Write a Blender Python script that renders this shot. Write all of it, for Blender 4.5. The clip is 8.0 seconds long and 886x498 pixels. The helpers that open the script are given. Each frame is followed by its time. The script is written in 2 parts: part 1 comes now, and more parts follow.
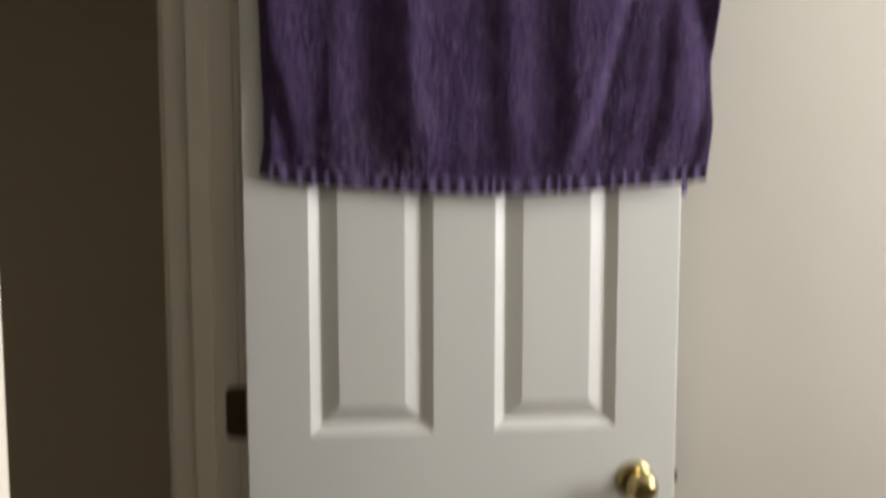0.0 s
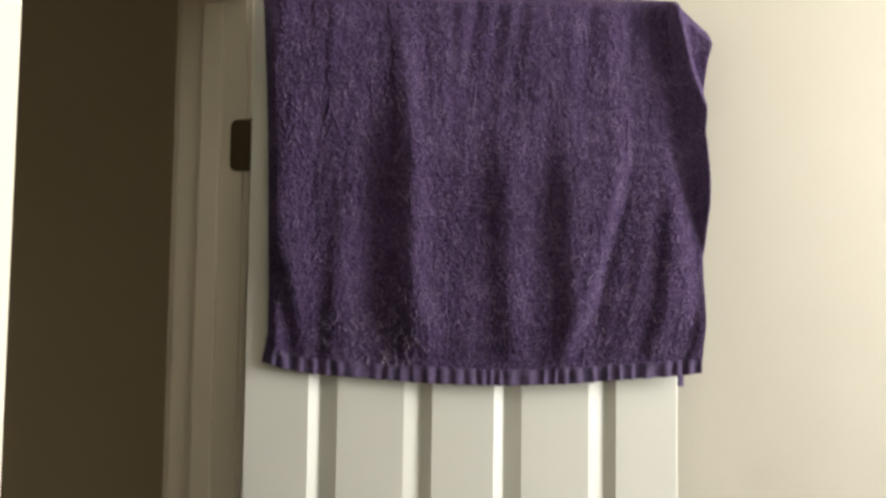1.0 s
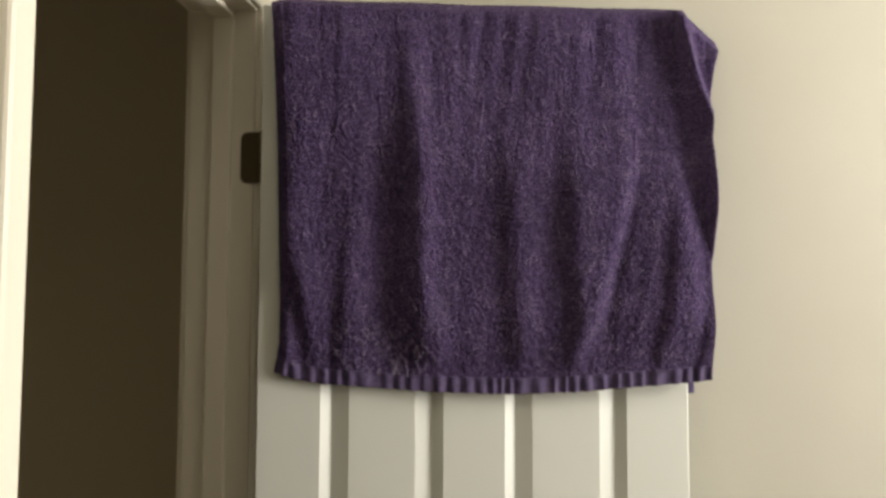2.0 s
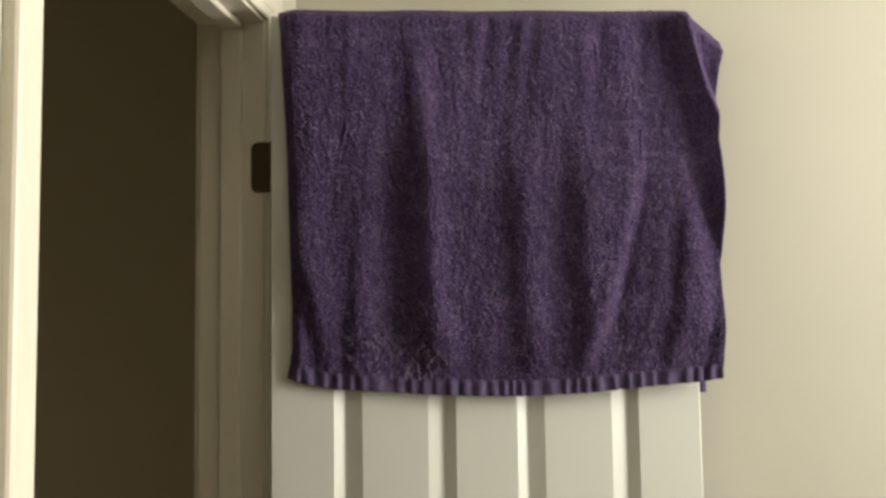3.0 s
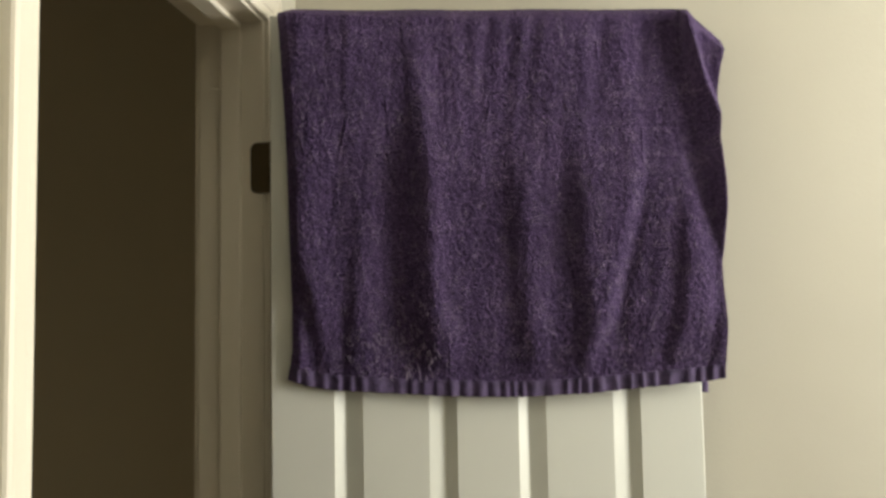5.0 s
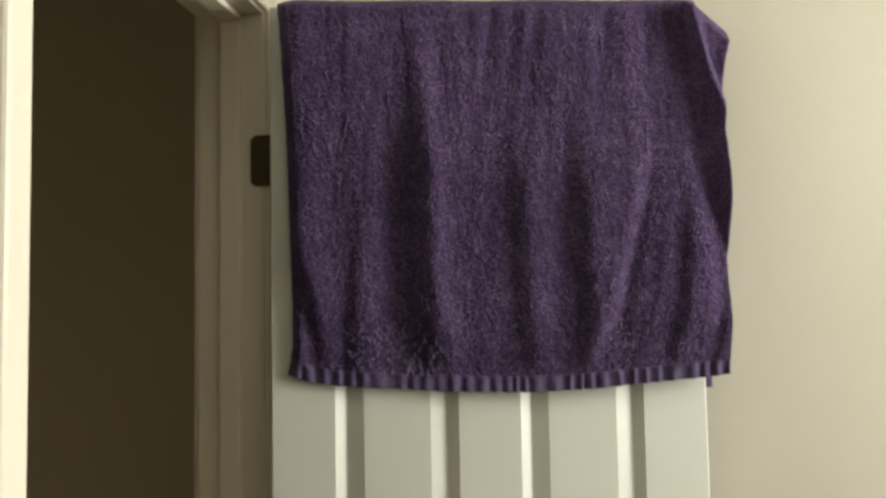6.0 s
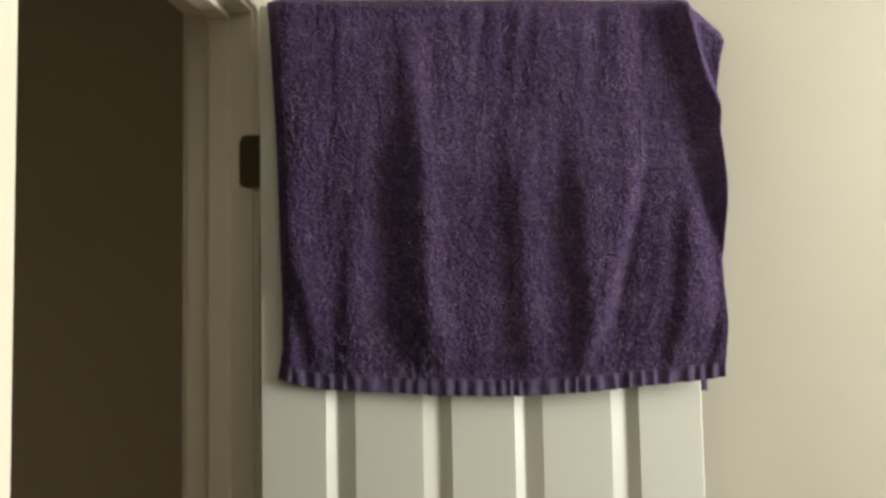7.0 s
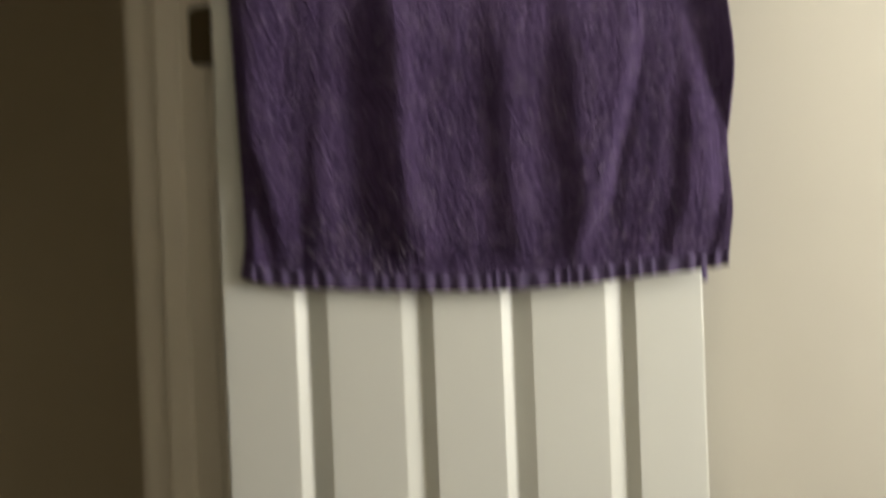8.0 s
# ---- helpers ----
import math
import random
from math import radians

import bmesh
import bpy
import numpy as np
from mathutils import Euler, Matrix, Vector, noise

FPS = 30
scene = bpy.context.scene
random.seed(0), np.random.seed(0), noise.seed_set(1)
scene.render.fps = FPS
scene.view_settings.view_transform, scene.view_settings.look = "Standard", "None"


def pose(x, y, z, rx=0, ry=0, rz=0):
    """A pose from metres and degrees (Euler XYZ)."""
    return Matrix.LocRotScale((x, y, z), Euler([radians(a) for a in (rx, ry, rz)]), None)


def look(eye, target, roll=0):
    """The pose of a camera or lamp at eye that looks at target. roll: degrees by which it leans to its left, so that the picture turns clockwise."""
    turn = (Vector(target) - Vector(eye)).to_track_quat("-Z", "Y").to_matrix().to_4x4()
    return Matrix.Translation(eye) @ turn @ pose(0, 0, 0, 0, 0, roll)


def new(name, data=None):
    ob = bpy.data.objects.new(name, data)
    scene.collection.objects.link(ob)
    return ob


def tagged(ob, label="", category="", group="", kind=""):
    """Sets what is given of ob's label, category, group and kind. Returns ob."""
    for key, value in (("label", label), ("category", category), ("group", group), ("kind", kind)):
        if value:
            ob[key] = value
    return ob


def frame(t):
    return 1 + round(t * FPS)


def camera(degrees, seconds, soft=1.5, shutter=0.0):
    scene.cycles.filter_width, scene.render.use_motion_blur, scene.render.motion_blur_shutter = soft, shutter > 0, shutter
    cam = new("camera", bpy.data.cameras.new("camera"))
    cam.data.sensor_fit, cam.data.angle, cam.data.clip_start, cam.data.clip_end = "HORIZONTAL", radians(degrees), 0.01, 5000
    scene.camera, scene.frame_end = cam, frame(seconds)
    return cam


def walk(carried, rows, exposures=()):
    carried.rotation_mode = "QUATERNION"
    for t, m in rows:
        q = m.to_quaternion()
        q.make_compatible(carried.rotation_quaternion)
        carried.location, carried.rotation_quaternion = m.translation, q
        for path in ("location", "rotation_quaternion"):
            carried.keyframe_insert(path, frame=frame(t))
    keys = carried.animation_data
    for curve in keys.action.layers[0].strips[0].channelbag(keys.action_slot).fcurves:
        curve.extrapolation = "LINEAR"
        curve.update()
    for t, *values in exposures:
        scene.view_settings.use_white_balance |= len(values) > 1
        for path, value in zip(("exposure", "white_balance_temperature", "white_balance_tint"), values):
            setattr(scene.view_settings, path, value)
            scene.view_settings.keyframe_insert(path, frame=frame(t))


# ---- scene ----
# ---- camera and walk ----
cam = camera(47.7, 8.0, soft=3.1, shutter=0.8)
ROWS = [
    (0.0, 0.1318, -1.5934, 1.4899, -6.60, -5.86, -0.03),
    (0.1, 0.1298, -1.5961, 1.5028, -6.71, -3.89, 0.03),
    (0.2, 0.1324, -1.6024, 1.5124, -6.47, -1.99, 0.11),
    (0.3, 0.1308, -1.6071, 1.5226, -6.37, -0.63, 0.20),
    (0.4, 0.1316, -1.6114, 1.5278, -6.22, 0.52, 0.30),
    (0.5, 0.1326, -1.6130, 1.5216, -6.13, 1.53, 0.54),
    (0.7, 0.1309, -1.6147, 1.5218, -6.23, 2.63, 0.66),
    (1.0, 0.1363, -1.6273, 1.5189, -6.25, 3.97, 0.81),
    (1.5, 0.1304, -1.6310, 1.5169, -6.18, 4.52, 0.74),
    (3.0, 0.1509, -1.6521, 1.5125, -4.57, 4.93, -0.84),
    (3.5, 0.1450, -1.6565, 1.5144, -4.76, 5.02, -0.98),
    (4.0, 0.1526, -1.6581, 1.5139, -4.29, 5.10, -1.04),
    (4.5, 0.1521, -1.6522, 1.5124, -4.54, 5.09, -1.04),
    (6.0, 0.1572, -1.6300, 1.5231, -4.28, 4.30, -0.99),
    (6.5, 0.1542, -1.6203, 1.5211, -4.46, 4.45, -1.09),
    (7.0, 0.1493, -1.6066, 1.5185, -5.06, 4.62, -1.07),
    (7.2, 0.1395, -1.5922, 1.5154, -5.49, 4.62, -1.17),
    (7.5, 0.1258, -1.5719, 1.5066, -5.86, 4.23, -1.37),
    (7.6, 0.1164, -1.5575, 1.5096, -6.15, 3.65, -1.51),
    (7.7, 0.1123, -1.5416, 1.5024, -6.40, 3.21, -1.52),
    (7.8, 0.1193, -1.5238, 1.5014, -6.40, 2.34, -1.56),
    (7.9, 0.1319, -1.4932, 1.5041, -6.55, 0.85, -1.89),
    (8.0, 0.1440, -1.4543, 1.5003, -6.85, -0.97, -2.20),
]
walk(cam, [(t, pose(x, y, z, 90 + pitch, 0, yaw) @ pose(0, 0, 0, 0, 0, roll)) for t, x, y, z, yaw, pitch, roll in ROWS],
     exposures=[(0.0, -0.15, 6100, 19), (0.5, 0.10, 6220, 17), (1.0, 0.25, 6380, 13), (1.5, 0.02, 6500, 13), (3.5, -0.02, 6730, 8), (6.5, -0.07, 6630, 8), (8.0, -0.05, 6600, 12)])

# ---- plan ----
SWING = 11.85                      # degrees by which the door stands open past a right angle
F = pose(0, 0.038, 0, 0, 0, -SWING)  # the room's own axes: x into the room from the doorway wall, y towards the far wall
WALL_IN, WALL_OUT = -0.017, -0.130   # faces of the doorway wall
FAR = 0.205                        # far wall
NEAR = -6.0
EAST = 2.45
HIGH = 2.60
OPEN_A, OPEN_B, OPEN_TOP = -0.722, 0.004, 2.052  # clear opening between the jambs
WIN_A, WIN_B, WIN_LO, WIN_HI = -0.76, 0.10, 1.12, 2.50

# ---- light ----
world = bpy.data.worlds.new("world")
scene.world = world
world.use_nodes = True
wn = world.node_tree.nodes
sky = wn.new("ShaderNodeTexSky")
sky.sky_type = "NISHITA"
sky.sun_disc = False
sky.sun_elevation, sky.sun_rotation = radians(40), radians(200)
world.node_tree.links.new(sky.outputs[0], wn["Background"].inputs[0])
wn["Background"].inputs[1].default_value = 0.1

lamp = bpy.data.lights.new("window_daylight", "AREA")
lamp.shape, lamp.size, lamp.size_y = "RECTANGLE", WIN_B - WIN_A - 0.1, WIN_HI - WIN_LO - 0.1
lamp.energy, lamp.color = 65.5, (1.0, 0.98, 0.89)
lamp_ob = new("window_daylight", lamp)
lamp_ob.matrix_basis = F @ look((EAST + 0.06, (WIN_A + WIN_B) / 2, (WIN_LO + WIN_HI) / 2), (0, (WIN_A + WIN_B) / 2, (WIN_LO + WIN_HI) / 2 - 0.15))


# ---- materials ----
def material(name, rough=0.5, metal=0.0):
    m = bpy.data.materials.new(name)
    m.use_nodes = True
    b = m.node_tree.nodes["Principled BSDF"]
    b.inputs["Roughness"].default_value, b.inputs["Metallic"].default_value = rough, metal
    return m, m.node_tree, b


def noise_node(nt, scale, detail=4, rough=0.55, stretch=None):
    n = nt.nodes.new("ShaderNodeTexNoise")
    n.inputs["Scale"].default_value, n.inputs["Detail"].default_value, n.inputs["Roughness"].default_value = scale, detail, rough
    c = nt.nodes.new("ShaderNodeTexCoord")
    if stretch:
        k = nt.nodes.new("ShaderNodeMapping")
        k.inputs["Scale"].default_value = stretch
        nt.links.new(c.outputs["Object"], k.inputs[0])
        nt.links.new(k.outputs[0], n.inputs["Vector"])
    else:
        nt.links.new(c.outputs["Object"], n.inputs["Vector"])
    return n


def ramp(nt, fac, stops):
    r = nt.nodes.new("ShaderNodeValToRGB")
    e = r.color_ramp.elements
    while len(e) < len(stops):
        e.new(0.5)
    for el, (p, c) in zip(e, stops):
        el.position, el.color = p, (*c, 1)
    nt.links.new(fac, r.inputs[0])
    return r


def bump(nt, bsdf, heights):
    last = None
    for h, strength, dist in heights:
        b = nt.nodes.new("ShaderNodeBump")
        b.inputs["Strength"].default_value, b.inputs["Distance"].default_value = strength, dist
        nt.links.new(h, b.inputs["Height"])
        if last:
            nt.links.new(last.outputs[0], b.inputs["Normal"])
        last = b
    nt.links.new(last.outputs[0], bsdf.inputs["Normal"])


def painted(name, lo, hi, rough, fine=(260, 0.12, 0.0006), broad=(3.0, 0.0, 0.002), stretch=None):
    m, nt, b = material(name, rough)
    big = noise_node(nt, 2.2, 5, 0.6)
    r = ramp(nt, big.outputs[0], [(0.3, lo), (0.7, hi)])
    nt.links.new(r.outputs[0], b.inputs["Base Color"])
    f = noise_node(nt, fine[0], 3, 0.6, stretch)
    g = noise_node(nt, broad[0], 2, 0.5)
    bump(nt, b, [(f.outputs[0], fine[1], fine[2]), (g.outputs[0], broad[1], broad[2])])
    rr = ramp(nt, big.outputs[0], [(0.2, (rough * 0.85,) * 3), (0.8, (min(1, rough * 1.15),) * 3)])
    nt.links.new(rr.outputs[0], b.inputs["Roughness"])
    return m


M_WALL = painted("cream_wall_paint", (0.622, 0.595, 0.512), (0.648, 0.62, 0.54), 0.62, (170, 0.22, 0.0012), (9, 0.15, 0.003))
M_HALL = painted("tan_wall_paint", (0.55, 0.482, 0.352), (0.58, 0.512, 0.382), 0.7, (170, 0.22, 0.0012), (9, 0.15, 0.003))
M_CEIL = painted("ceiling_paint", (0.78, 0.76, 0.70), (0.80, 0.78, 0.73), 0.8, (120, 0.4, 0.002))
M_DOOR = painted("white_door_paint", (0.65, 0.658, 0.612), (0.675, 0.683, 0.637), 0.38, (420, 0.10, 0.0004), (40, 0.05, 0.001), (1, 1, 0.08))
M_TRIM = painted("white_trim_paint", (0.79, 0.735, 0.63), (0.82, 0.765, 0.67), 0.45, (300, 0.08, 0.0004), (25, 0.06, 0.001), (1, 1, 0.05))


def metal_material(name, lo, hi, rough):
    m, nt, b = material(name, rough, 1.0)
    n = noise_node(nt, 60, 6, 0.7)
    r = ramp(nt, n.outputs[0], [(0.35, lo), (0.65, hi)])
    nt.links.new(r.outputs[0], b.inputs["Base Color"])
    rr = ramp(nt, n.outputs[0], [(0.3, (rough * 0.7,) * 3), (0.75, (rough * 1.5,) * 3)])
    nt.links.new(rr.outputs[0], b.inputs["Roughness"])
    return m


M_BRASS = metal_material("polished_brass", (0.38, 0.31, 0.14), (0.47, 0.39, 0.19), 0.12)
M_BRONZE = metal_material("dark_bronze", (0.10, 0.078, 0.048), (0.15, 0.115, 0.07), 0.55)


def floor_material():
    m, nt, b = material("brown_floor", 0.4)
    n = noise_node(nt, 6, 6, 0.6)
    r = ramp(nt, n.outputs[0], [(0.3, (0.12, 0.09, 0.058)), (0.7, (0.16, 0.122, 0.082))])
    nt.links.new(r.outputs[0], b.inputs["Base Color"])
    bump(nt, b, [(n.outputs[0], 0.1, 0.002)])
    return m


M_FLOOR = floor_material()


def glass_material():
    m, nt, b = material("window_glass", 0.02)
    b.inputs["Transmission Weight"].default_value, b.inputs["IOR"].default_value = 1.0, 1.45
    return m


M_GLASS = glass_material()


def terry_material():
    m, nt, b = material("purple_terry", 0.95)
    big = noise_node(nt, 14, 4, 0.6, (1, 1, 0.45))
    tuft = noise_node(nt, 390, 3, 0.78)
    mid = noise_node(nt, 120, 3, 0.65, (1, 1, 0.8))
    c1 = ramp(nt, big.outputs[0], [(0.3, (0.0475, 0.0300, 0.0768)), (0.7, (0.0685, 0.044, 0.1065))])
    c2 = ramp(nt, tuft.outputs[0], [(0.37, (0.29, 0.27, 0.31)), (0.51, (0.96, 0.95, 0.97)), (0.65, (2.7, 2.65, 2.65))])
    mix = nt.nodes.new("ShaderNodeMix")
    mix.data_type, mix.blend_type = "RGBA", "MULTIPLY"
    mix.inputs[0].default_value = 1.0
    nt.links.new(c1.outputs[0], mix.inputs[6])
    nt.links.new(c2.outputs[0], mix.inputs[7])
    lint = noise_node(nt, 210, 2, 0.5, (1.3, 1, 0.8))
    lint.inputs["Distortion"].default_value = 2.5
    line = ramp(nt, lint.outputs[0], [(0.485, (0, 0, 0)), (0.497, (1, 1, 1)), (0.503, (1, 1, 1)), (0.515, (0, 0, 0))])
    where = noise_node(nt, 38, 3, 0.7)
    patch = ramp(nt, where.outputs[0], [(0.47, (0, 0, 0)), (0.62, (1, 1, 1))])
    both = nt.nodes.new("ShaderNodeMath")
    both.operation = "MULTIPLY"
    nt.links.new(line.outputs[0], both.inputs[0])
    nt.links.new(patch.outputs[0], both.inputs[1])
    fibre = nt.nodes.new("ShaderNodeMix")
    fibre.data_type = "RGBA"
    nt.links.new(both.outputs[0], fibre.inputs[0])
    nt.links.new(mix.outputs[2], fibre.inputs[6])
    fibre.inputs[7].default_value = (0.34, 0.28, 0.40, 1)
    nt.links.new(fibre.outputs[2], b.inputs["Base Color"])
    b.inputs["Sheen Weight"].default_value, b.inputs["Sheen Roughness"].default_value = 0.12, 0.5
    b.inputs["Sheen Tint"].default_value = (0.55, 0.45, 0.72, 1)
    b.inputs["Specular IOR Level"].default_value = 0.15
    bump(nt, b, [(tuft.outputs[0], 0.9, 0.0028), (mid.outputs[0], 0.45, 0.004)])
    return m


def hem_material():
    m, nt, b = material("purple_woven_hem", 0.8)
    big = noise_node(nt, 75, 5, 0.7)
    weave = nt.nodes.new("ShaderNodeTexWave")
    weave.wave_type, weave.bands_direction = "BANDS", "Z"
    weave.inputs["Scale"].default_value = 260
    tc = nt.nodes.new("ShaderNodeTexCoord")
    nt.links.new(tc.outputs["Object"], weave.inputs["Vector"])
    c1 = ramp(nt, big.outputs[0], [(0.36, (0.040, 0.0250, 0.068)), (0.64, (0.084, 0.0535, 0.138))])
    nt.links.new(c1.outputs[0], b.inputs["Base Color"])
    b.inputs["Sheen Weight"].default_value, b.inputs["Sheen Tint"].default_value = 0.1, (0.6, 0.5, 0.75, 1)
    bump(nt, b, [(weave.outputs[1], 0.25, 0.0008), (big.outputs[0], 0.3, 0.001)])
    return m


M_TERRY, M_HEM = terry_material(), hem_material()


# ---- mesh helpers ----
def mesh_object(name, bm, mat, smooth=False):
    bmesh.ops.recalc_face_normals(bm, faces=bm.faces)
    me = bpy.data.meshes.new(name)
    bm.to_mesh(me)
    bm.free()
    me.materials.append(mat)
    if smooth:
        me.polygons.foreach_set("use_smooth", [True] * len(me.polygons))
    return new(name, me)


def part(name, bm, mat, parent, label="", smooth=False):
    ob = mesh_object(name, bm, mat, smooth)
    ob.parent = parent
    if label:
        tagged(ob, label)
    return ob


def add_box(bm, lo, hi, bevel=0.0, segments=2):
    g = bmesh.ops.create_cube(bm, size=1.0)
    vs = g["verts"]
    for v in vs:
        v.co = Vector([(a + b) / 2 + c * (b - a) for a, b, c in zip(lo, hi, v.co)])
    if bevel:
        es = list({e for v in vs for e in v.link_edges})
        bmesh.ops.bevel(bm, geom=es, offset=bevel, segments=segments, profile=0.5, affect="EDGES")


def box(lo, hi, bevel=0.0, segments=2):
    bm = bmesh.new()
    add_box(bm, lo, hi, bevel, segments)
    return bm


def lathe(profile, steps=40):
    """A turned solid about y; profile: (radius, y) from end to end."""
    bm = bmesh.new()
    rings = []
    for r, y in profile:
        rings.append([bm.verts.new((r * math.cos(2 * math.pi * k / steps), y, r * math.sin(2 * math.pi * k / steps))) for k in range(steps)])
    for a, b in zip(rings, rings[1:]):
        for k in range(steps):
            bm.faces.new((a[k], a[(k + 1) % steps], b[(k + 1) % steps], b[k]))
    bm.faces.new(rings[0])
    bm.faces.new(rings[-1])
    return bm


# ---- the room ----
def room_wall(name, boxes, mat, label):
    bm = bmesh.new()
    for lo, hi in boxes:
        add_box(bm, lo, hi)
    ob = mesh_object(name, bm, mat)
    ob.matrix_basis = F
    return tagged(ob, label, "wall", kind="structure")


JT = 0.019  # thickness of the jamb boards
room_wall("wall_west", [((WALL_OUT, OPEN_B + JT, 0), (WALL_IN, FAR, HIGH)),
                        ((WALL_OUT, NEAR, 0), (WALL_IN, OPEN_A - JT, HIGH)),
                        ((WALL_OUT, OPEN_A - JT, OPEN_TOP + JT), (WALL_IN, OPEN_B + JT, HIGH))],
          M_WALL, "smooth cream painted wall with a doorway")
room_wall("wall_north", [((WALL_OUT, FAR, 0), (EAST + 0.12, FAR + 0.12, HIGH))], M_WALL, "smooth cream painted wall behind the open door")
room_wall("wall_south", [((WALL_OUT, NEAR - 0.12, 0), (EAST + 0.12, NEAR, HIGH))], M_WALL, "plain cream painted wall")
room_wall("wall_east", [((EAST, NEAR, 0), (EAST + 0.12, WIN_A, HIGH)), ((EAST, WIN_B, 0), (EAST + 0.12, FAR, HIGH)),
                        ((EAST, WIN_A, 0), (EAST + 0.12, WIN_B, WIN_LO)), ((EAST, WIN_A, WIN_HI), (EAST + 0.12, WIN_B, HIGH))],
          M_WALL, "cream painted wall with the window opening")
HALL_W, HALL_N = -1.6, 0.62
room_wall("hall_wall_north", [((HALL_W, HALL_N, 0), (WALL_OUT, HALL_N + 0.1, HIGH))], M_HALL, "dim tan painted wall beyond the doorway")
room_wall("hall_wall_west", [((HALL_W - 0.1, NEAR, 0), (HALL_W, HALL_N + 0.1, HIGH))], M_HALL, "dim tan painted hall wall")
room_wall("hall_wall_south", [((HALL_W, NEAR - 0.1, 0), (WALL_OUT, NEAR, HIGH))], M_HALL, "dim tan painted hall wall")
room_wall("hall_wall_east", [((WALL_OUT, FAR + 0.12, 0), (WALL_OUT + 0.1, HALL_N + 0.1, HIGH))], M_HALL, "dim tan painted hall wall")

floor = mesh_object("floor", box((HALL_W - 0.1, NEAR - 0.12, -0.1), (EAST + 0.12, HALL_N + 0.12, 0)), M_FLOOR)
floor.matrix_basis = F
tagged(floor, "plain brown floor of room and hall", "floor", kind="structure")
ceiling = mesh_object("ceiling", box((HALL_W - 0.1, NEAR - 0.12, HIGH), (EAST + 0.12, HALL_N + 0.12, HIGH + 0.1)), M_CEIL)
ceiling.matrix_basis = F
tagged(ceiling, "plain off-white painted ceiling", "ceiling", kind="structure")


# ---- window ----
def build_window():
    root = new("window_1")
    root.matrix_basis = F @ pose(EAST, WIN_A, WIN_LO)
    tagged(root, "white framed window letting in daylight", "window", kind="structure")
    w, h, s = WIN_B - WIN_A, WIN_HI - WIN_LO, 0.04
    x0, x1 = 0.085, 0.118
    for lo, hi in (((x0, 0, 0), (x1, s, h)), ((x0, w - s, 0), (x1, w, h)), ((x0, s, 0), (x1, w - s, s)), ((x0, s, h - s), (x1, w - s, h)),
                   ((x0, w / 2 - 0.02, s), (x1, w / 2 + 0.02, h - s))):
        part("window_frame", box(lo, hi, 0.003), M_TRIM, root)
    for a, b in ((s, w / 2 - 0.02), (w / 2 + 0.02, w - s)):
        pane = part("pane", box((0.099, a, s), (0.104, b, h - s)), M_GLASS, root, "clear glass pane")
        pane.visible_shadow = False


build_window()


# ---- door frame ----
CASING = [(0.0, 0.0), (0.0, 0.0075), (0.0025, 0.0095), (0.016, 0.0105), (0.020, 0.0125), (0.026, 0.0135),
          (0.040, 0.0150), (0.045, 0.0166), (0.050, 0.0166), (0.0535, 0.0152), (0.056, 0.0122), (0.057, 0.0080), (0.057, 0.0)]
CW, REVEAL = 0.057, 0.005


def casing_leg(edge, outward, face, sign):
    """An upright casing; edge: inner edge along the wall, outward: +1 or -1, face: the wall's face, sign: the side it is proud of."""
    bm = bmesh.new()
    top = OPEN_TOP + REVEAL
    lower = [bm.verts.new((face + sign * t, edge + outward * w, 0)) for w, t in CASING]
    upper = [bm.verts.new((face + sign * t, edge + outward * w, top + w)) for w, t in CASING]
    n = len(CASING)
    for i in range(n):
        bm.faces.new((lower[i], lower[(i + 1) % n], upper[(i + 1) % n], upper[i]))
    bm.faces.new(lower)
    bm.faces.new(upper)
    return bm


def casing_head(face, sign):
    bm = bmesh.new()
    top = OPEN_TOP + REVEAL
    a = [bm.verts.new((face + sign * t, OPEN_A - REVEAL - w, top + w)) for w, t in CASING]
    b = [bm.verts.new((face + sign * t, OPEN_B + REVEAL + w, top + w)) for w, t in CASING]
    n = len(CASING)
    for i in range(n):
        bm.faces.new((a[i], a[(i + 1) % n], b[(i + 1) % n], b[i]))
    bm.faces.new(a)
    bm.faces.new(b)
    return bm


def build_frame():
    root = new("door_frame")
    root.matrix_basis = F
    tagged(root, "white painted door frame with moulded casing", "door frame", kind="structure")
    part("hinge_jamb", box((WALL_OUT, OPEN_B, 0), (WALL_IN, OPEN_B + JT, OPEN_TOP + JT), 0.0015), M_TRIM, root)
    part("latch_jamb", box((WALL_OUT, OPEN_A - JT, 0), (WALL_IN, OPEN_A, OPEN_TOP + JT), 0.0015), M_TRIM, root)
    part("head_jamb", box((WALL_OUT, OPEN_A, OPEN_TOP), (WALL_IN, OPEN_B, OPEN_TOP + JT), 0.0015), M_TRIM, root)
    s0, s1, st = -0.090, -0.054, 0.011
    part("stop", box((s0, OPEN_B - st, 0), (s1, OPEN_B, OPEN_TOP - st), 0.003), M_TRIM, root)
    part("stop", box((s0, OPEN_A, 0), (s1, OPEN_A + st, OPEN_TOP - st), 0.003), M_TRIM, root)
    part("stop", box((s0, OPEN_A, OPEN_TOP - st), (s1, OPEN_B, OPEN_TOP), 0.003), M_TRIM, root)
    for face, sign in ((WALL_IN, 1), (WALL_OUT, -1)):
        part("casing", casing_leg(OPEN_B + REVEAL, 1, face, sign), M_TRIM, root)
        part("casing", casing_leg(OPEN_A - REVEAL, -1, face, sign), M_TRIM, root)
        part("casing", casing_head(face, sign), M_TRIM, root)


build_frame()

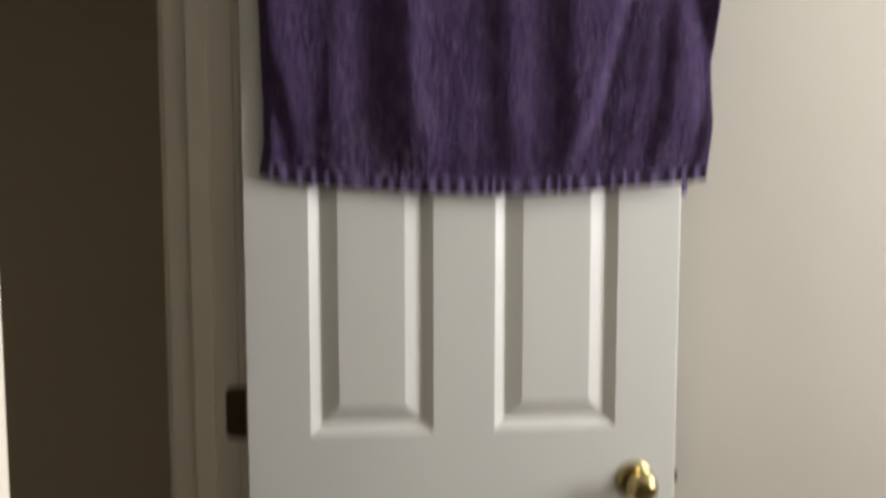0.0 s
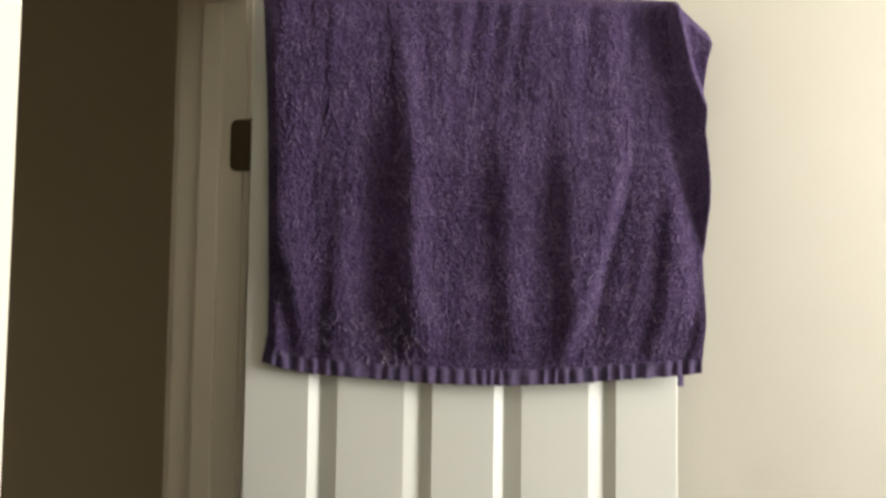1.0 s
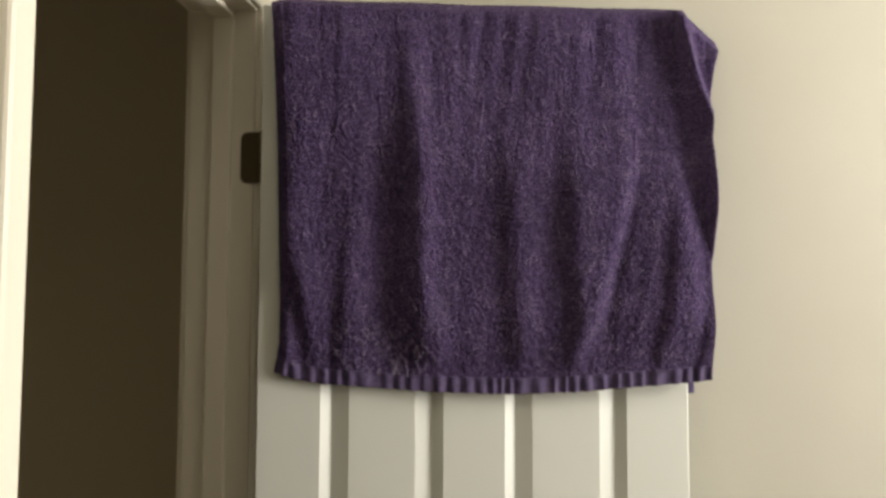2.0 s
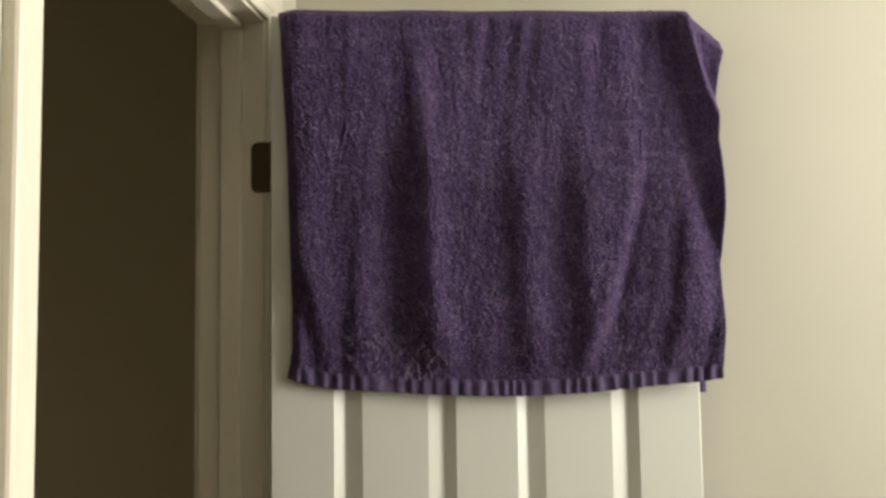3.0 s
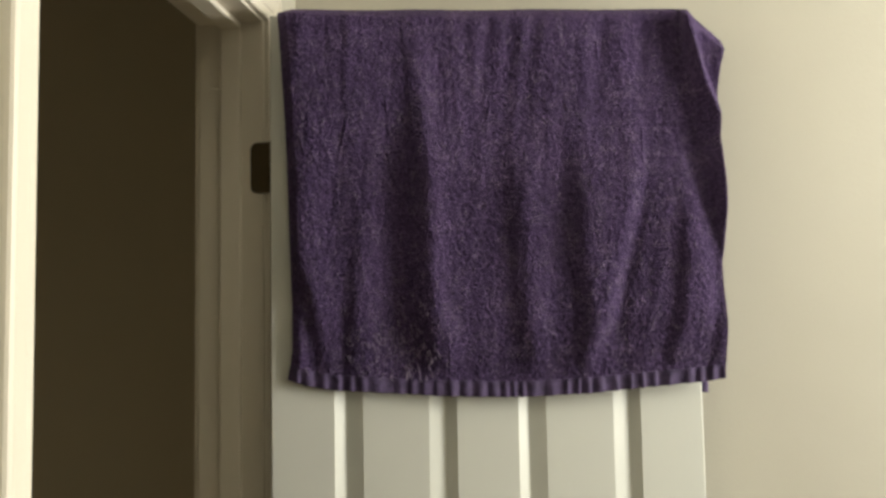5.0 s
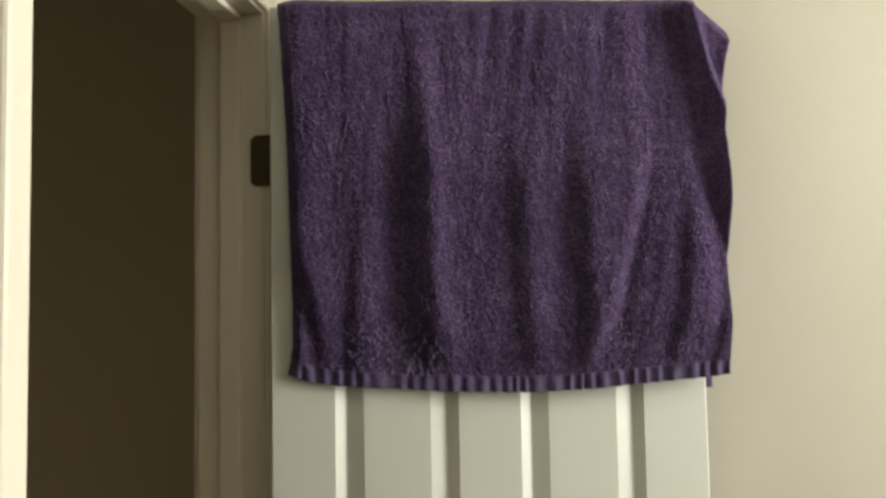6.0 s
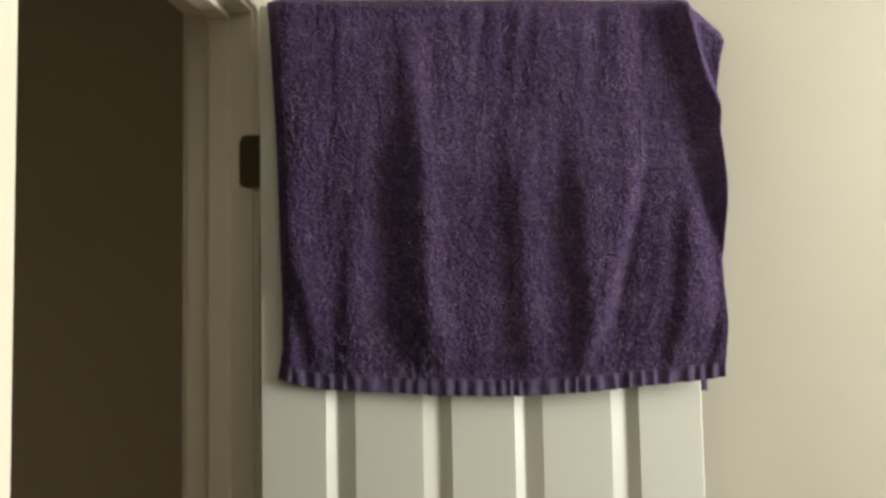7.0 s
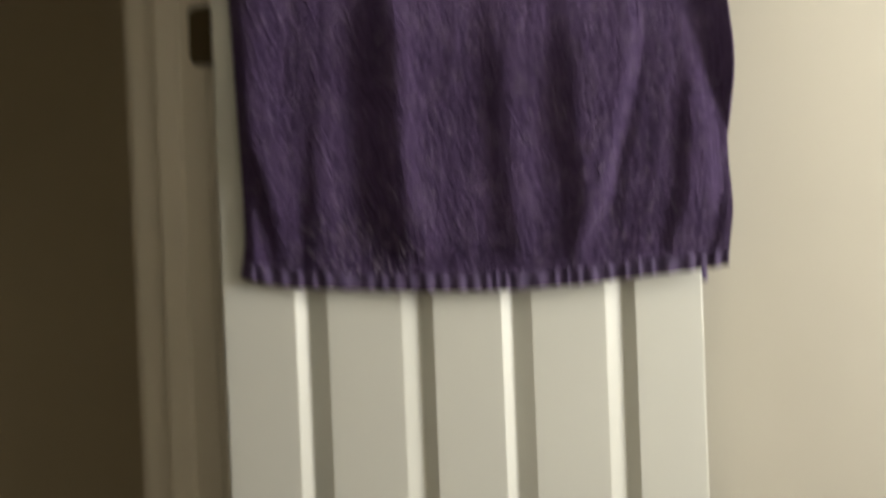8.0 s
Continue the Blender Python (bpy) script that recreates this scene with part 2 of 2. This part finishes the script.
# ---- door ----
DW, DT, D0, D1 = 0.711, 0.035, 0.012, 2.048
GROOVE = [(0.0, 0.0), (0.0010, 0.0010), (0.0160, 0.0108), (0.0180, 0.0116), (0.0200, 0.0110), (0.0450, 0.0016), (0.0462, 0.0012)]
PANEL_X = [(0.1015, 0.3005), (0.4015, 0.6055)]
PANEL_Z = [(0.235, 0.815), (1.024, 1.595), (1.700, 1.925)]


def door_slab():
    """A moulded six-panel leaf: flat stiles and rails, a mitred groove round each raised field."""
    bm = bmesh.new()
    xs = [0.0] + [x for p in PANEL_X for x in p] + [DW]
    zs = [D0] + [z for p in PANEL_Z for z in p] + [D1]
    r = 0.0022

    def side(y, sgn):
        def put(x, z, d=0.0):
            return bm.verts.new((x, y + sgn * d, z))
        for i in range(len(xs) - 1):
            for j in range(len(zs) - 1):
                xa, xb, za, zb = xs[i], xs[i + 1], zs[j], zs[j + 1]
                if i == 0:
                    xa += r
                if i == len(xs) - 2:
                    xb -= r
                if i % 2 == 1 and j % 2 == 1:
                    rings = [[put(xa + w, za + w, d), put(xb - w, za + w, d), put(xb - w, zb - w, d), put(xa + w, zb - w, d)] for w, d in GROOVE]
                    for a, b in zip(rings, rings[1:]):
                        for k in range(4):
                            bm.faces.new((a[k], a[(k + 1) % 4], b[(k + 1) % 4], b[k]))
                    bm.faces.new(rings[-1])
                else:
                    bm.faces.new((put(xa, za), put(xb, za), put(xb, zb), put(xa, zb)))

    side(0.0, 1)
    side(DT, -1)
    # rounded upright edges
    for x, s in ((0.0, 1), (DW, -1)):
        prof = [(x + s * r, 0.0), (x + s * r * 0.3, r * 0.3), (x, r), (x, DT - r), (x + s * r * 0.3, DT - r * 0.3), (x + s * r, DT)]
        for (xa, ya), (xb, yb) in zip(prof, prof[1:]):
            bm.faces.new([bm.verts.new(c) for c in ((xa, ya, D0), (xb, yb, D0), (xb, yb, D1), (xa, ya, D1))])
    for z in (D0, D1):
        bm.faces.new([bm.verts.new(c) for c in ((0, r, z), (r, 0, z), (DW - r, 0, z), (DW, r, z), (DW, DT - r, z), (DW - r, DT, z), (r, DT, z), (0, DT - r, z))])
    bmesh.ops.remove_doubles(bm, verts=bm.verts, dist=1e-5)
    return bm


def hinge_leaf(w, h, t, r):
    """A plate with two rounded corners on its far side, standing in the x-z plane, its pin side at x = 0."""
    bm = bmesh.new()
    pts = [(0.0, 0.0), (0.0, h)]
    for cx, cz, a0 in ((-w + r, h - r, 90), (-w + r, r, 180)):
        pts += [(cx + r * math.cos(radians(a0 + 15 * k)), cz + r * math.sin(radians(a0 + 15 * k))) for k in range(7)]
    front = [bm.verts.new((x, -t, z)) for x, z in pts]
    back = [bm.verts.new((x, 0, z)) for x, z in pts]
    n = len(pts)
    bm.faces.new(front)
    bm.faces.new(back)
    for i in range(n):
        bm.faces.new((front[i], front[(i + 1) % n], back[(i + 1) % n], back[i]))
    return bm


KNOB_X, KNOB_Z = 0.640, 0.930


def build_door():
    root = new("door_1")
    tagged(root, "white six-panel door standing open with brass knob", "door", kind="structure")
    part("door_leaf", door_slab(), M_DOOR, root)
    for z in (1.7575, 1.0115):
        leaf = part("hinge", hinge_leaf(0.0395, 0.086, 0.0022, 0.012), M_BRONZE, root, "dark bronze butt hinge with rounded corners")
        leaf.matrix_basis = F @ pose(0.001, OPEN_B - 0.0005, z)
        pin = bmesh.new()
        for k in range(5):
            g = bmesh.ops.create_cone(pin, cap_ends=True, segments=16, radius1=0.0055, radius2=0.0055, depth=0.0160,
                                      matrix=Matrix.Translation((-0.0015, -0.004, 0.0084 + 0.0168 * k)))
        bmesh.ops.create_uvsphere(pin, u_segments=12, v_segments=8, radius=0.0045, matrix=Matrix.Translation((-0.0015, -0.004, 0.086)))
        part("knuckle", pin, M_BRONZE, leaf, smooth=True)
    for sgn, y in ((-1, 0.0), (1, DT)):
        prof = [(0.0, 0), (0.0325, 0), (0.0330, 0.002), (0.0315, 0.0055), (0.026, 0.0085), (0.0150, 0.0095), (0.0, 0.0095)]
        rose = part("rose", lathe([(max(r, 1e-4), sgn * d) for r, d in prof]), M_BRASS, root, "round polished brass rose", True)
        rose.matrix_basis = pose(KNOB_X, y, KNOB_Z)
        body = [(0.0125, 0.009), (0.0115, 0.018), (0.0120, 0.024), (0.0165, 0.030), (0.0225, 0.0355), (0.0258, 0.042), (0.0262, 0.0465),
                (0.0250, 0.052), (0.0215, 0.0565), (0.0150, 0.0595), (0.0075, 0.0605), (1e-4, 0.0607)]
        knob = part("knob", lathe([(r, sgn * d) for r, d in body]), M_BRASS, root, "round polished brass knob", True)
        knob.matrix_basis = pose(KNOB_X, y, KNOB_Z)
    part("latch_plate", box((DW - 0.001, 0.006, KNOB_Z - 0.028), (DW + 0.0012, 0.029, KNOB_Z + 0.028), 0.0005), M_BRONZE, root)
    part("latch_bolt", box((DW, 0.011, KNOB_Z - 0.009), (DW + 0.010, 0.024, KNOB_Z + 0.009), 0.003), M_BRONZE, root)


build_door()

# ---- towel ----
TOP_Z = 2.0620


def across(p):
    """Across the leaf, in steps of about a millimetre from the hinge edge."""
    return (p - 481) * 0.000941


def smooth_step(a, b, v):
    t = np.clip((v - a) / (b - a), 0, 1)
    return t * t * (3 - 2 * t)


def value_noise(x, y, seed):
    rng = np.random.RandomState(seed)
    tab = rng.rand(257, 257)
    xi, yi = np.floor(x).astype(int), np.floor(y).astype(int)
    fx, fy = x - xi, y - yi
    fx, fy = fx * fx * (3 - 2 * fx), fy * fy * (3 - 2 * fy)
    g = lambda a, b: tab[a % 257, b % 257]
    return (g(xi, yi) * (1 - fx) * (1 - fy) + g(xi + 1, yi) * fx * (1 - fy) + g(xi, yi + 1) * (1 - fx) * fy + g(xi + 1, yi + 1) * fx * fy) * 2 - 1


CREASES = []


def crease(slope, width, start, end, *path):
    """A bank of a fold: its slope (positive where the cloth rises away from the hinges), half width and line (share of the fall, millimetres across)."""
    CREASES.append((slope, width / 1000, start, end, [p[0] for p in path], [p[1] / 1000 for p in path]))


crease(0.22, 9, 0.03, 0.64, (0.04, 40), (0.23, 58), (0.41, 50), (0.58, 40))
crease(0.7, 10, 0.63, 0.94, (0.64, 38), (0.76, 58), (0.9, 79))
crease(0.23, 5, 0.03, 0.27, (0.04, 125), (0.23, 121))
crease(0.37, 5, 0.03, 0.42, (0.04, 219), (0.23, 230), (0.42, 233))
crease(0.92, 20, 0.31, 0.92, (0.27, 236), (0.42, 240), (0.64, 239), (0.8, 241), (0.91, 254))
crease(0.2, 9, 0.46, 0.95, (0.59, 138), (0.78, 133), (0.95, 127))
crease(0.34, 8, 0.73, 0.95, (0.77, 132), (0.95, 127))
crease(0.48, 15, 0.40, 0.94, (0.42, 394), (0.58, 395), (0.79, 403), (0.91, 413))
crease(0.78, 13, 0.42, 0.93, (0.45, 497), (0.68, 498), (0.80, 511), (0.91, 498))
crease(0.42, 9, 0.44, 0.86, (0.46, 621), (0.58, 608), (0.69, 592), (0.80, 577))
crease(0.22, 11, 0.53, 0.96, (0.58, 635), (0.69, 623), (0.81, 614), (0.94, 596))
crease(0.68, 10, 0.54, 0.95, (0.58, 669), (0.73, 668), (0.85, 658), (0.93, 643))
crease(0.75, 7, 0.83, 0.97, (0.83, 732), (0.95, 719))
crease(0.21, 4, 0.04, 0.34, (0.06, 299), (0.26, 308))
crease(-0.36, 20, 0.06, 0.95, (0.1, 85), (0.39, 86), (0.57, 80), (0.78, 93), (0.92, 98))
crease(-0.42, 20, 0.04, 0.94, (0.06, 242), (0.26, 268), (0.48, 275), (0.71, 277), (0.91, 300))
crease(-0.23, 18, 0.36, 0.94, (0.35, 438), (0.58, 443), (0.85, 443))
crease(-0.68, 13, 0.35, 0.94, (0.28, 621), (0.57, 593), (0.69, 570), (0.8, 554), (0.92, 523))
crease(-0.54, 12, 0.36, 0.84, (0.4, 684), (0.54, 700), (0.66, 707), (0.77, 713))
crease(-0.25, 14, 0.84, 0.98, (0.84, 685), (0.94, 687))
crease(-0.14, 40, 0.05, 0.52, (0.1, 160), (0.5, 165))
crease(-0.34, 20, 0.50, 0.95, (0.6, 175), (0.91, 169))
crease(-0.75, 10, 0.76, 0.98, (0.76, 38), (0.84, 44), (0.90, 52), (0.97, 60))

GRID_X, GRID_V = np.linspace(-0.02, 0.80, 411), np.linspace(0, 1, 161)


def fold_relief():
    """Height of the front fall over the leaf, summed from the banks of its folds row by row."""
    X, V = np.meshgrid(GRID_X, GRID_V)
    slope = np.zeros_like(X)
    for m, w, v0, v1, pv, px in CREASES:
        xc = np.interp(V, pv, px)
        for shift in (-0.04, 0.04):   # rounds the line's bends
            xc = xc + 0.25 * (np.interp(V + shift, pv, px) - np.interp(V, pv, px))
        fade = 1 - 0.75 * smooth_step(v1 - 0.03, v1 + 0.05, V)
        slope += m * smooth_step(v0 - 0.12, v0 + 0.17, V) * fade * np.exp(-((X - xc) / w) ** 2)
    inside = ((X > 0.03) & (X < 0.72)).astype(float)
    slope -= inside * (slope * inside).sum(1, keepdims=True) / inside.sum(1, keepdims=True)
    slope += inside * (0.11 * smooth_step(0.10, 0.6, V) - 0.06)   # it billows away from the hinges
    h = np.cumsum(slope, 1) * (GRID_X[1] - GRID_X[0])
    low = np.percentile(h, 4, axis=1)
    kernel = np.hanning(31) / np.hanning(31).sum()
    low = np.convolve(np.pad(low, 15, mode="edge"), kernel, "valid")
    return h - low[:, None]


RELIEF = fold_relief()


def relief_at(x, v):
    a = np.clip((x - GRID_X[0]) / (GRID_X[1] - GRID_X[0]), 0, len(GRID_X) - 1.001)
    b = np.clip(v * (len(GRID_V) - 1), 0, len(GRID_V) - 1.001)
    i, j = a.astype(int), b.astype(int)
    a, b = a - i, b - j
    return (RELIEF[j, i] * (1 - a) + RELIEF[j, i + 1] * a) * (1 - b) + (RELIEF[j + 1, i] * (1 - a) + RELIEF[j + 1, i + 1] * a) * b


def towel_shape(u, s):
    """Points of the towel; u: 0 to 1 across, s: -1 at the front hem, 0 over the door's top, 1 at the back hem."""
    v = np.abs(s)
    left = np.interp(v, [0, 0.08, 0.26, 0.42, 0.7, 0.82, 0.92, 1], [0.012, 0.0175, 0.0235, 0.028, 0.033, 0.0355, 0.035, 0.029])
    right = np.interp(v, [0, 0.04, 0.10, 0.20, 0.35, 0.7, 1], [0.773, 0.772, 0.763, 0.753, 0.739, 0.734, 0.7435])
    right = np.where(s > 0, 0.752 - 0.014 * v, right)
    x = left + (right - left) * u
    over = np.clip(x - 0.706, 0, None)
    top = TOP_Z - 0.86 * np.clip(over - 0.006, 0, None) + 0.0007 * np.sin(x * 31) + 0.0075 * np.clip(x / 0.7, 0, 1) - 0.004 * smooth_step(0.03, 0.0, x - 0.013)
    hem = np.interp(x, [0.029, 0.058, 0.103, 0.194, 0.286, 0.379, 0.426, 0.52, 0.615, 0.711, 0.75],
                    [1.4468, 1.4372, 1.4289, 1.4224, 1.4158, 1.4128, 1.4126, 1.4161, 1.4242, 1.4314, 1.4371])
    hem = np.where(s > 0, 1.409, hem)
    z = top + (hem - top) * v
    # folds of the front fall, in metres proud of the leaf
    d = relief_at(x, v) * (1 - 0.62 * smooth_step(0.80, 1.0, v))
    # past the leaf's edge the cloth dips, then flares forward into a rim
    dip = np.interp(v, [0, 0.05, 0.13, 0.20, 0.30, 0.43, 0.50, 0.58, 0.70], [0.690, 0.691, 0.693, 0.695, 0.698, 0.709, 0.717, 0.726, 0.735])
    rim = np.interp(v, [0, 0.07, 0.13, 0.23, 0.28, 1], [0.690, 0.699, 0.712, 0.733, 0.744, 0.760])
    flare = smooth_step(-0.02, 0.05, v) * (0.72 + 0.28 * smooth_step(0.08, 0.28, v)) * (1 - smooth_step(0.55, 0.86, v))
    t = np.clip((x - dip) / (rim - dip), 0, 1)
    d += flare * 0.043 * (0.5 * t + 0.5 * smooth_step(0, 1, t))
    d -= 0.028 * flare * smooth_step(0, 1, (x - rim) / 0.026)
    d += (0.0040 - 0.0025 * smooth_step(0.3, 0.6, v)) * smooth_step(0.01, 0.12, v) * value_noise(x * 27, v * 1.6 + 5, 3)
    d += (0.0028 - 0.0021 * smooth_step(0.3, 0.55, v)) * smooth_step(0.0, 0.08, v) * value_noise(x * 52 + 3 * v, v * 2.0 + 9, 4)
    d += 0.0005 * value_noise(x * 140, v * 34 + 3, 5)
    base = 0.0055 + 0.006 * smooth_step(0.02, 0.5, v) - 0.003 * smooth_step(0.6, 1.0, v)
    # it lies close to the leaf along the hinge side
    close = 1 - smooth_step(0.0, 0.016, x - left)
    d, base = d * (1 - 0.5 * close), base * (1 - 0.7 * close)
    pocket = smooth_step(0.0, 0.03, over)
    half = DT / 2 + 0.004 - 0.016 * pocket * (1 - smooth_step(0.0, 0.55, v))
    fall = smooth_step(0.0, 0.045, v)
    front = DT / 2 - half - (base + d) * fall
    back = DT / 2 + half + (0.006 + 0.010 * v + 0.004 * np.sin(x * 40) * v) * fall
    front = np.where(x < DW + 0.004, np.minimum(front, -0.0045 * fall), front)
    y = np.where(s < 0, front, back)
    # the roll over the top edge
    k = np.clip(v / 0.03, 0, 1)
    ang = k * math.pi / 2
    y = np.where(v < 0.03, DT / 2 + np.sign(s) * np.sin(ang) * np.abs(y - DT / 2), y)
    z = np.where(v < 0.03, top + (hem - top) * 0.03 * (1 - np.cos(ang)), z)
    return x, y, z


def sheet(name, us, ss, shape, mat, thick):
    U, S = np.meshgrid(us, ss)
    x, y, z = shape(U, S)
    co = np.stack([x, y, z], -1).reshape(-1, 3)
    nu, ns = len(us), len(ss)
    i = np.arange((ns - 1) * nu).reshape(ns - 1, nu)[:, :-1].ravel()
    faces = np.stack([i, i + 1, i + nu + 1, i + nu], 1)
    me = bpy.data.meshes.new(name)
    me.from_pydata(co.tolist(), [], faces.tolist())
    me.polygons.foreach_set("use_smooth", [True] * len(me.polygons))
    me.materials.append(mat)
    me.update()
    ob = new(name, me)
    sol = ob.modifiers.new("thickness", "SOLIDIFY")
    sol.thickness, sol.offset = thick, 1.0
    return ob


HEM = 0.039  # share of the fall taken by the woven border


# pulled rows of loops, standing as small ridges
SNAGS = [(0.126, 0.318, 0.112, 0.405), (0.127, 0.327, 0.151, 0.422), (0.070, 0.398, 0.085, 0.456), (0.191, 0.257, 0.198, 0.356), (0.214, 0.382, 0.167, 0.395), (0.192, 0.385, 0.199, 0.427), (0.547, 0.099, 0.550, 0.175), (0.515, 0.118, 0.529, 0.112), (0.051, 0.367, 0.058, 0.403), (0.363, 0.268, 0.356, 0.342), (0.618, 0.337, 0.610, 0.426)]


def terry(u, s):
    x, y, z = towel_shape(u, s)
    front = s < 0
    loop = 0.0009 * value_noise(x * 430, z * 380, 11) + 0.0008 * value_noise(x * 900, z * 800, 12)
    loop = loop * smooth_step(0.0, 0.012, u) * smooth_step(0.0, 0.012, 1 - u)
    y = np.where(front & (np.abs(s) > 0.03), y - loop, y)
    z = np.where(np.abs(s) <= 0.03, z + loop, z)
    for xa, va, xb, vb in SNAGS:
        t = np.clip(((x - xa) * (xb - xa) + 0.4 * (np.abs(s) - va) * (vb - va)) / ((xb - xa) ** 2 + 0.4 * (vb - va) ** 2), 0, 1)
        gap = ((x - xa - t * (xb - xa)) ** 2 + 0.4 * (np.abs(s) - va - t * (vb - va)) ** 2) ** 0.5
        y = np.where(front, y - 0.0022 * (1 - 0.6 * t) * np.exp(-(gap / 0.0017) ** 2), y)
    rag = 0.0004 * value_noise(z * 300, z * 0 + 2, 13)
    x = x + np.where(u < 0.004, rag, 0) + np.where(u > 0.996, rag, 0)
    return x, y, z


def pleats(x):
    return 0.5 + 0.5 * np.sin(2 * math.pi * x / 0.0215 + 3.4 * value_noise(x * 19, x * 0 + 1, 21))


def border(u, s):
    x, y, z = towel_shape(u, s)
    w = (np.abs(s) - (1 - HEM)) / HEM
    p = pleats(x)
    g = (0.35 + 0.65 * smooth_step(0.0, 0.35, w)) * (0.95 + 0.30 * value_noise(x * 37, x * 0 + 4, 22))
    y = y + np.sign(s) * 0.0042 * (p ** 1.3 - 0.55) * g
    x = x + 0.0012 * np.cos(2 * math.pi * x / 0.0215) * g
    z = z - 0.0008 * p * w
    return x, y, z


def pulled_threads():
    """Short loose loops of pile lying on the front of the towel, in patches."""
    rng = np.random.RandomState(7)
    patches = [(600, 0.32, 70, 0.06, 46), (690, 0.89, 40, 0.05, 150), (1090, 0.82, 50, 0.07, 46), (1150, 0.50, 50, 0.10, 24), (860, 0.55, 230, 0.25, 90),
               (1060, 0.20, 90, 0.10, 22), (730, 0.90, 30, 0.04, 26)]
    bm = bmesh.new()
    for cx, cv, sx, sv, count in patches:
        for k in range(count):
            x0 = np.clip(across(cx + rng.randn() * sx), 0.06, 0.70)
            v0 = np.clip(cv + rng.randn() * sv, 0.08, 0.95)
            long = rng.uniform(0.006, 0.018)
            a = rng.randn() * 0.7 + math.pi / 2
            bend = rng.randn() * 2.2
            t = np.linspace(0, 1, 6)
            ang = a + bend * (t - 0.5)
            xs = x0 + np.cumsum(np.cos(ang)) * long / 6
            vs = v0 + np.cumsum(np.sin(ang)) * long / 6 / 0.63
            u = np.clip((xs - 0.033) / 0.716, 0.01, 0.99)
            X, Y, Z = towel_shape(u, -vs)
            Y = Y - 0.0012 - 0.0018 * np.sin(math.pi * t)
            rad = rng.uniform(0.00026, 0.00048)
            rings = []
            for q in range(6):
                rings.append([bm.verts.new((X[q] + rad * c, Y[q] + rad * e, Z[q])) for c, e in ((-1, 0), (0, -1), (1, 0), (0, 1))])
            for p, q in zip(rings, rings[1:]):
                for n in range(4):
                    bm.faces.new((p[n], p[(n + 1) % 4], q[(n + 1) % 4], q[n]))
    return bm


def lint_material():
    m, nt, b = material("pale_purple_thread", 0.9)
    n = noise_node(nt, 40, 2)
    c = ramp(nt, n.outputs[0], [(0.35, (0.20, 0.155, 0.27)), (0.65, (0.36, 0.30, 0.42))])
    nt.links.new(c.outputs[0], b.inputs["Base Color"])
    return m


def build_towel():
    us = np.linspace(0, 1, 620)
    ss = np.concatenate([np.linspace(-1 + HEM, -0.03, 520), np.linspace(-0.029, 0.029, 26), np.linspace(0.03, 1 - HEM, 60)])
    towel = new("bath_towel")
    towel.location = (0.36, DT / 2, D1)
    tagged(towel, "purple terry bath towel hanging over the white door", "towel")
    keep = Matrix.Translation(towel.location).inverted()
    cloth = sheet("terry_cloth", us, ss, terry, M_TERRY, -0.0035)
    cloth.parent, cloth.matrix_parent_inverse = towel, keep
    for a, b in ((-1, -1 + HEM), (1 - HEM, 1)):
        hem = sheet("hem", np.linspace(0, 1, 700), np.linspace(a, b, 14), border, M_HEM, -0.0022)
        hem.parent, hem.matrix_parent_inverse = towel, keep
        tagged(hem, "smooth woven purple hem, puckered in small pleats")
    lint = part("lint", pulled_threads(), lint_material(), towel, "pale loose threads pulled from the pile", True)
    lint.matrix_parent_inverse = keep
    tagged(lint, kind="stuff")


build_towel()
